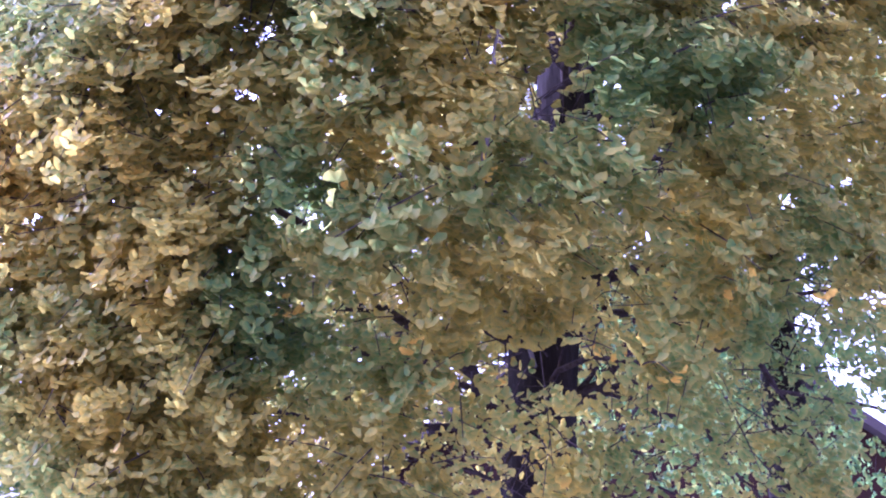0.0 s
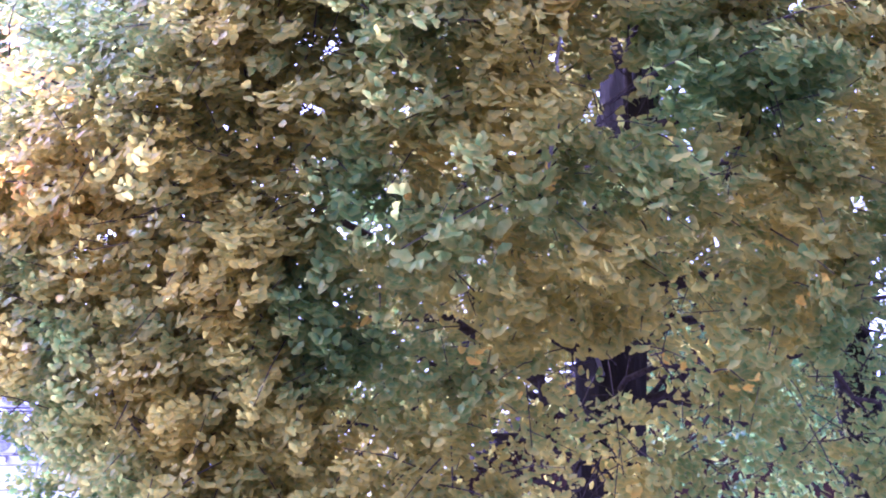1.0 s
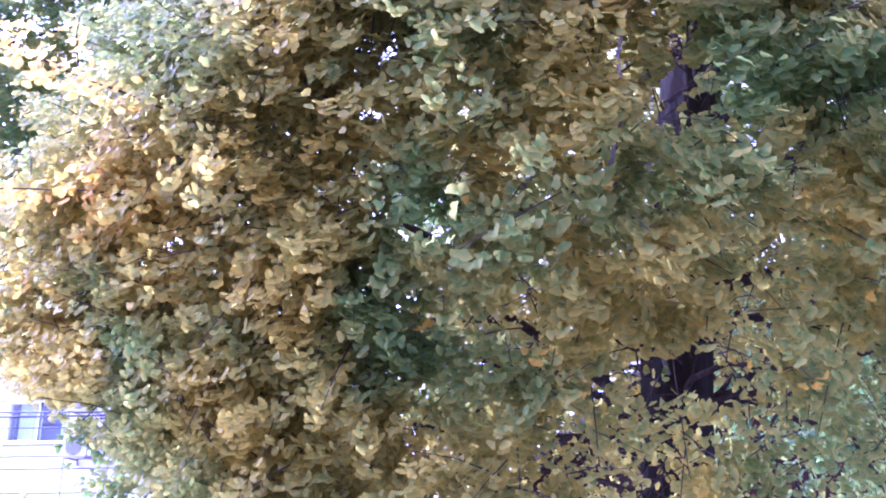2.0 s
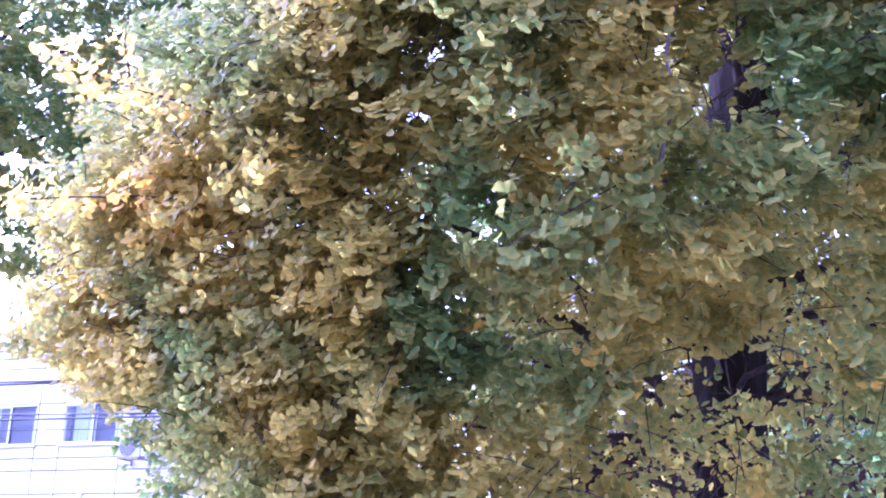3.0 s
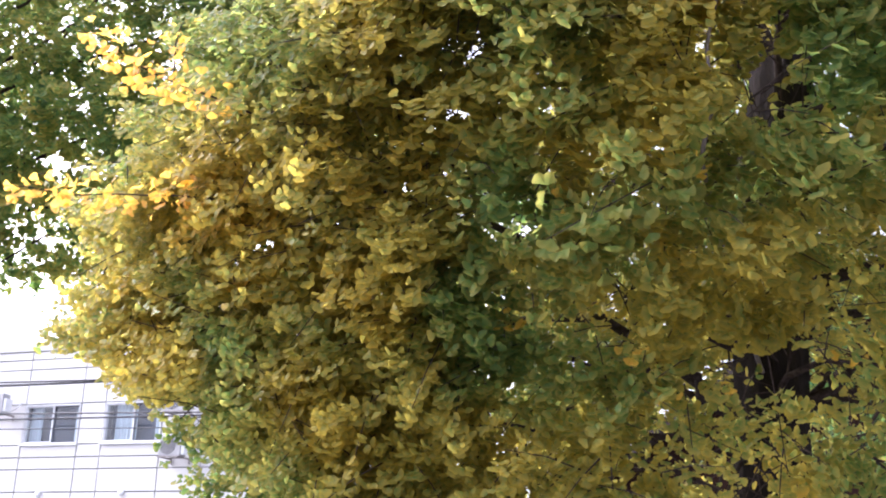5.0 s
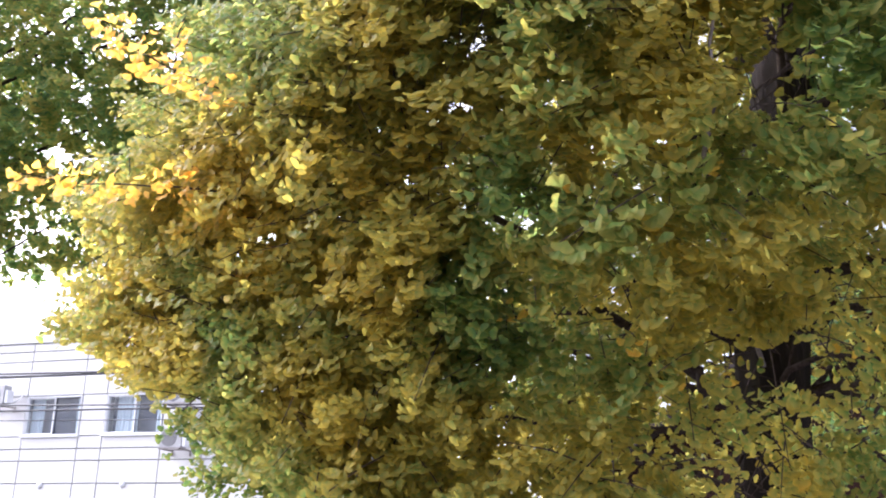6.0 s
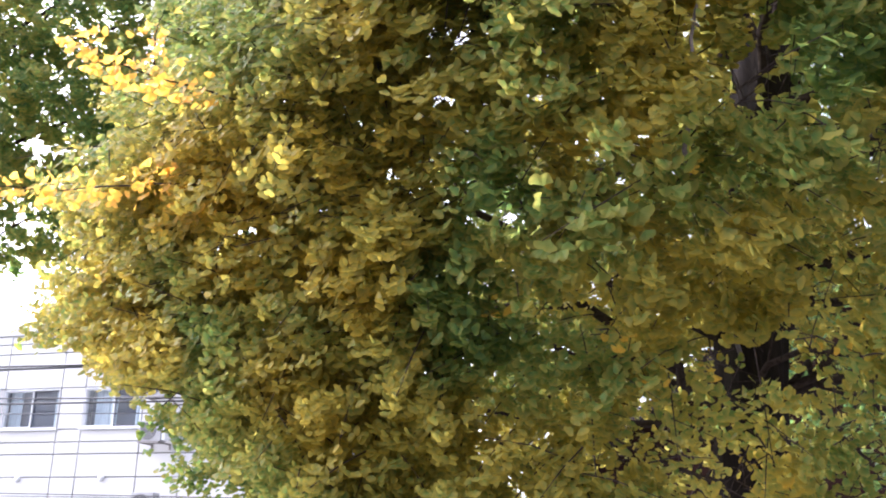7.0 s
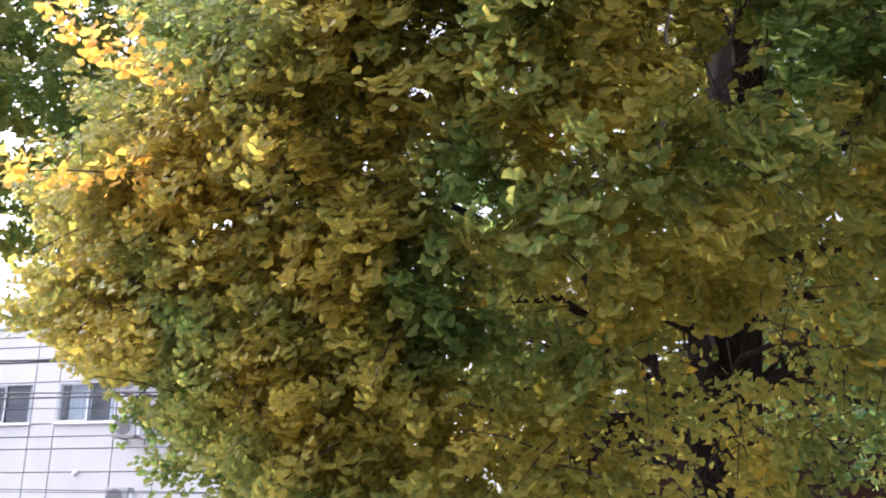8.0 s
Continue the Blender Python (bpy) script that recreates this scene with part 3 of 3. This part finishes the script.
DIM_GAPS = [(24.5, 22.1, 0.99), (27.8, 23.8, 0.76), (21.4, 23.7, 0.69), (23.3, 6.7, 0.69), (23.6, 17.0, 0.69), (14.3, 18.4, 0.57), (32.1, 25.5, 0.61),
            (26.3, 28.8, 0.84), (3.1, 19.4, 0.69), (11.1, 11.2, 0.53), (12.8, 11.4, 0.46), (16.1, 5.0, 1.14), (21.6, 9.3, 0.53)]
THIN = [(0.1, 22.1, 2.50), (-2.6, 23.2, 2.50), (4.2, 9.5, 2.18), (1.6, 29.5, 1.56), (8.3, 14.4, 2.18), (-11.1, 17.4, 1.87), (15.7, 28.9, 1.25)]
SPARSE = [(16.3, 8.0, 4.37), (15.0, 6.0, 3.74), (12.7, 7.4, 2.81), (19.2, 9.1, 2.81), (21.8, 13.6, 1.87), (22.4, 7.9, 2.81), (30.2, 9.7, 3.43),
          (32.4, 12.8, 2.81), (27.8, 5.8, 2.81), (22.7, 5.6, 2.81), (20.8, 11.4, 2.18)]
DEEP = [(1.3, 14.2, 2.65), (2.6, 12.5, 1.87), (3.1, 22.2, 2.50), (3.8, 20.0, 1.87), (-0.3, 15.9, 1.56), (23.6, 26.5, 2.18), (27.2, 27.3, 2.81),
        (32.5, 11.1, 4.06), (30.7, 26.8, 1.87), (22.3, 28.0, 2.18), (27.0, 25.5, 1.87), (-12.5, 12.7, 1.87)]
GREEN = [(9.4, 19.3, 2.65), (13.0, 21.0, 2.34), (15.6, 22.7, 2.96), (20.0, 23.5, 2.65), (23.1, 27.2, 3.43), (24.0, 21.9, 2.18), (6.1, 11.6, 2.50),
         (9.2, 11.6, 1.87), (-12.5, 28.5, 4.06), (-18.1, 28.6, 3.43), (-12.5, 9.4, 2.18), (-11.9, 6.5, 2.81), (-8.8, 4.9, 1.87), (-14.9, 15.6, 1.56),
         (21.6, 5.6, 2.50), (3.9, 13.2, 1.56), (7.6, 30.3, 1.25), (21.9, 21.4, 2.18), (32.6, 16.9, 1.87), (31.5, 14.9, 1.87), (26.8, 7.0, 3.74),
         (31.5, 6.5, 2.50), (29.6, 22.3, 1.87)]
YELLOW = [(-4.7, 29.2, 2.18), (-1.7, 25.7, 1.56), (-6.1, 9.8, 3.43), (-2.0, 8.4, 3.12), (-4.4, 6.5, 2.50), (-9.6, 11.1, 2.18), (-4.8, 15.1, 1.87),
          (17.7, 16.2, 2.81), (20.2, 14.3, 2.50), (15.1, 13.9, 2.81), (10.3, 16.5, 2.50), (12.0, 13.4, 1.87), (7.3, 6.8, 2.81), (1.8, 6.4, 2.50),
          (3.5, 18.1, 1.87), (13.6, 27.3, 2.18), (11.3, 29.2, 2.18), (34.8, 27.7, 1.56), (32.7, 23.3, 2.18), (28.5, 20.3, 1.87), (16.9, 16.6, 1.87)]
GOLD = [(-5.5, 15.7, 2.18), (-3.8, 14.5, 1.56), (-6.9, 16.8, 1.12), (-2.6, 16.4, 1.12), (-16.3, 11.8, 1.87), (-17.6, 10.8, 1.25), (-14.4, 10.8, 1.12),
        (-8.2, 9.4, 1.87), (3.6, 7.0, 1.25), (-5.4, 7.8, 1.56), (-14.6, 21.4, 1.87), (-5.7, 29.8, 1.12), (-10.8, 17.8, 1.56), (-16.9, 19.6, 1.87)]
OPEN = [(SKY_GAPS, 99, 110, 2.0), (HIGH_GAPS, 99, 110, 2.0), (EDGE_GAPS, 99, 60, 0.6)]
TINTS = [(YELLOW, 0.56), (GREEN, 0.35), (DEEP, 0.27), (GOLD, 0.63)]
main_tree, main_boughs = build_tree(
    "ginkgo_tree", "large ginkgo tree with olive, yellow and green autumn leaves", [(1.42, 5.1, 0), (1.59, 5.05, 2.7), (1.76, 5.0, 4.35)], 0.17,
    MAIN, [(5200, 0.88, 1.03, ((-99, -99, 1.6), (99, 5.3, 5.3))), (2300, 0.84, 1.02, ((-99, -99, 1.6), (0.1, 5.5, 4.6))), (1100, 0.75, 1.0, ((1.3, 4.8, 1.6), (99, 99, 99))), (250, 0.8, 1.0, ((-99, -99, 1.6), (0.9, 99, 99))), (1700, 0.12, 0.7, ((0.25, -99, 2.4), (99, 99, 5.2))),
           (1600, 0.45, 1.0, ((0.7, 5.3, 2.7), (99, 99, 5.8))), (600, 0.3, 1.0, ((-0.3, 4.6, 2.0), (1.1, 99, 4.4)))],
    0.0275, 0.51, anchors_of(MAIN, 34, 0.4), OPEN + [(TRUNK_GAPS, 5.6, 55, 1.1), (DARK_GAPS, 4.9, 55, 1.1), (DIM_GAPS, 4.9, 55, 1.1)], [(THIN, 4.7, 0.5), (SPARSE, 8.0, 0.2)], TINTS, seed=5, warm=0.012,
    small=((-1.6, -0.3, 0.9, 1.8), (0.78, 0.96, 1.14, 1.2)), clump=(-0.55, -0.55, -0.45), low=0.85, reach=0.45, step=0.03)

# the wind: seconds, then the way to the right and up in centimetres
GUST = [(0.0, 0, 0), (0.5, 0.1, 0.2), (1.0, 0, 0), (1.5, -1, -0.3), (2.2, -1, -0.2), (3.0, -1.2, -0.6), (3.5, -0.8, -0.5), (4.0, -2, -0.3),
        (4.5, -1.6, 0.2), (5.2, -0.8, 0.3), (6.0, -0.8, 0.3), (6.5, 0.6, 0), (7.0, 0.8, -0.7), (7.5, -0.2, 0.1), (8.0, 0.5, 0.2)]
SWING = [(0.0, -4.1, -0.5), (0.5, -4.5, -0.5), (1.0, -5, -1.3), (1.5, -7, -1.5), (2.2, -8, -1.5), (3.0, -9, -1.3), (3.5, -6, -1.8), (4.0, -11, 0),
         (4.5, -10, 3), (5.2, -5, 1), (6.0, -2, 0), (6.5, 0, 0), (7.0, -2.1, -1.6), (7.5, -3.3, -1.6), (8.0, -3.5, -2)]
NOD = [(0.0, -2, 0), (0.5, -1, 1), (1.0, -2, 0), (1.5, -3, 1), (2.2, -3, 1.5), (3.0, -4.8, -1.2), (3.5, -5.6, -3.3), (4.0, -0.4, 3.1), (4.5, -1.2, 2.3),
       (5.2, 0, 3), (6.0, 0.8, 4.6), (6.5, 0, 0), (7.0, -0.8, -4.8), (7.5, 1.2, 1.9), (8.0, 1.4, 3.7)]
FLUTTER = [(0.0, -3.2, -0.3), (0.5, -2.9, 0.2), (1.0, -3.2, -0.5), (1.5, -5, -0.7), (2.2, -4.5, -1), (3.0, -4.1, -1.4), (3.5, -3.8, -0.9), (4.0, -6.4, -0.7),
           (4.5, -3.2, -2.1), (5.2, -3, -1), (6.0, -2.7, 0), (6.5, 0, 0), (7.0, -0.2, -1), (7.5, -2.1, 0.5), (8.0, 0.7, 0.5)]
for bough, root, tip in main_boughs:
    if tip.y < 4.6 and tip.z < 5.2:
        sway(bough, root, tip, [(t, a * 0.7, b * 0.7) for t, a, b in GUST])

spray(main_tree, [(1.15, 3.52, 3.18), (0.72, 3.07, 2.87), (0.33, 2.93, 2.57)], 84, 0.36, 0.045, 1, SWING, 1.0, 0.13)
spray(main_tree, [(-0.70, 3.53, 3.27), (-0.96, 3.33, 3.27), (-1.13, 3.21, 3.30), (-1.21, 3.09, 3.34)], 84, 0.88, 0.033, 2, NOD, 1.0, 0.05)
spray(main_tree, [(-1.0, 3.3, 3.29), (-0.97, 3.2, 3.36), (-0.93, 3.14, 3.42)], 20, 0.88, 0.028, 3, NOD, 1.0, 0.05)
spray(main_tree, [(-0.88, 3.68, 3.0), (-1.04, 3.61, 2.98), (-1.31, 3.44, 2.90), (-1.48, 3.32, 2.87)], 90, 0.88, 0.033, 4, NOD, 0.8, 0.05)
for k, (line, count, tint, thick, rows, scale) in enumerate((
        ([(-0.66, 4.9, 2.42), (-0.88, 4.7, 2.29), (-1.12, 4.36, 2.16)], 950, 0.27, 0.042, GUST, 0.8),
        ([(-0.6, 4.9, 2.2), (-0.82, 4.75, 2.1), (-1.02, 4.49, 2.01)], 950, 0.36, 0.055, GUST, 0.8),
        ([(-0.55, 4.9, 2.1), (-0.66, 4.75, 2.0), (-0.74, 4.6, 1.9)], 700, 0.40, 0.065, GUST, 0.8),
        ([(-1.0, 4.8, 2.66), (-1.08, 4.6, 2.5), (-1.13, 4.4, 2.36)], 180, 0.36, 0.035, GUST, 0.8),
        ([(-1.05, 4.8, 2.75), (-1.22, 4.5, 2.55), (-1.32, 4.31, 2.37)], 380, 0.50, 0.04, NOD, 0.5),
        ([(-1.15, 4.75, 2.72), (-1.42, 4.4, 2.63), (-1.62, 4.12, 2.53)], 420, 0.46, 0.04, NOD, 0.6),
        ([(-1.1, 4.75, 2.85), (-1.3, 4.5, 2.78), (-1.45, 4.3, 2.72)], 360, 0.5, 0.05, NOD, 0.6))):
    twig = spray(main_tree, line, 8, 0.36, 0.026, 50 + k, rows, scale, 0.1)
    rng = np.random.RandomState(70 + k)
    f = rng.beta(1.4, 1.0, count)[:, None] * 2
    a, b, c = (np.array(p) for p in line)
    base = np.where(f < 1, a + (b - a) * f, b + (c - b) * (f - 1)) + rng.normal(0, thick, (count, 3))
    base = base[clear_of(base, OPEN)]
    count = len(base)
    out = unit(np.array([-0.4, -0.8, 0]) + rng.normal(0, 0.3, (count, 3)))
    foliage("foliage", base, *leaf_axes(rng, out, count), 0.025 * rng.uniform(0.75, 1.25, count), tint + rng.normal(0, 0.05, count), twig)
spray(main_tree, [(-0.43, 3.78, 3.69), (-0.36, 3.55, 3.62), (-0.32, 3.38, 3.56)], 7, 0.78, 0.046, 9, NOD, 0.5)
spray(main_tree, [(1.29, 3.36, 3.29), (1.15, 3.1, 3.05), (1.03, 2.87, 2.92)], 30, 0.48, 0.044, 10, SWING, 0.5, 0.16)
for k, (place, n) in enumerate((((0.22, 3.29, 2.45), 5), ((0.59, 3.15, 2.33), 8), ((1.6, 2.89, 2.5), 4), ((1.86, 2.85, 2.51), 3), ((1.4, 2.99, 2.23), 5),
                                ((0.7, 3.23, 2.21), 4), ((1.25, 3.16, 2.32), 3), ((0.4, 3.0, 2.74), 3), ((0.78, 2.85, 2.80), 4),
                                ((-0.13, 3.7, 2.68), 5), ((-0.46, 3.57, 2.71), 6), ((0.88, 3.18, 2.25), 4))):
    place = tuple(Vector(CAMERA_EYE).lerp(Vector(place), 1.06))
    spray(main_tree, [place], n, 0.78, 0.027, 30 + k, FLUTTER if k not in (7, 8) else SWING, 0.6)

# bare branches that show between the leaves
PALE = mottled("pale_grey_bark", [(0.3, (0.10, 0.085, 0.085)), (0.7, (0.22, 0.19, 0.19))], 30, 0.9, 0.4, 0.004)


def branch(line, r, mat, label):
    v, f = [], []
    fine = []
    pts = [Vector(p) for p in line]
    for a, b in zip(pts[:-1], pts[1:]):
        fine += [a.lerp(b, k / 4) + noise.noise_vector(a.lerp(b, k / 4) * 4) * 0.02 for k in range(4)]
    fine.append(pts[-1])
    tube(v, f, fine, [r * (0.55 + 0.9 * k / (len(fine) - 1)) for k in range(len(fine))], 8, 0.35)
    link("branch", raw("branch", v, f), mat, main_tree, label)


branch([(0.925, 3.12, 3.71), (0.85, 3.06, 3.32), (0.84, 3.03, 3.11), (0.81, 3.08, 2.93), (1.2, 4.2, 2.8), (1.58, 5.05, 2.6)], 0.008, PALE, "pale grey bare branch")
branch([(-0.25, 4.35, 3.78), (-0.12, 4.35, 3.58), (0.06, 4.45, 3.40), (0.21, 4.6, 3.24), (0.9, 4.9, 3.0), (1.58, 5.05, 2.7)], 0.016, TWIG, "dark bare branch")
branch([(0.45, 4.2, 3.48), (0.30, 4.3, 3.46), (0.10, 4.4, 3.44), (0.06, 4.45, 3.40)], 0.007, TWIG, "dark bare branch")
branch([(-0.3, 4.2, 3.22), (-0.1, 4.3, 3.26), (0.12, 4.5, 3.27), (0.21, 4.6, 3.24)], 0.007, TWIG, "dark bare branch")
branch([(0.26, 3.75, 3.85), (0.27, 3.8, 3.62), (0.3, 4.0, 3.45), (0.5, 4.6, 3.2)], 0.007, TWIG, "dark bare branch")
branch([(-0.2, 4.0, 2.16), (0.05, 4.1, 2.22), (0.3, 4.3, 2.26), (0.9, 4.8, 2.2), (1.55, 5.06, 2.0)], 0.009, TWIG, "dark bare branch")
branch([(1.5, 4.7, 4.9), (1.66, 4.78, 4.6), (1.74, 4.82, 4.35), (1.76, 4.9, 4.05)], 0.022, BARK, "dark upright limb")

REAR_LEFT = Crown((-4.4, 9.6, 7.0), (4.2, 1.2, 3.2), 0.1, 4.5, 9.0)
build_tree("ginkgo_tree", "green ginkgo tree further back along the street", [(-5.6, 9.7, 0), (-5.5, 9.7, 3.0), (-5.3, 9.6, 6.0)], 0.15,
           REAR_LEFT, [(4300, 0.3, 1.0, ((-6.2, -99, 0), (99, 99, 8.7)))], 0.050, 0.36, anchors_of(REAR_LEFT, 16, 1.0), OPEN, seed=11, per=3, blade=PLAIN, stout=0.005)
REAR_RIGHT = Crown((4.6, 7.8, 5.0), (2.6, 2.0, 3.1), 0.1, 2.35, 14.0)
build_tree("ginkgo_tree", "dark green ginkgo tree standing behind the large one", [(3.75, 6.5, 0), (3.76, 6.5, 2.9), (4.2, 7.3, 5.0)], 0.13,
           REAR_RIGHT, [(1600, 0.3, 1.0, EVERYWHERE)], 0.044, 0.22, anchors_of(REAR_RIGHT, 12, 2.0),
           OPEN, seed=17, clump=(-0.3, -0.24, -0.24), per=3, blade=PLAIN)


# ---------------------------------------------------------------- wind
def motions():
    for ob, base, tip, rows in SWAYS:
        arm = tip - base
        keys = []
        for t, right, rise in rows:
            push = Vector((right, 0, rise)) * 0.01
            axis = arm.cross(push)
            angle = axis.length / arm.length_squared
            turn = Matrix.Rotation(angle, 4, axis.normalized()) if angle > 1e-6 else Matrix()
            keys.append((t, Matrix.Translation(base) @ turn @ Matrix.Translation(-base)))
        walk(ob, keys)


motions()
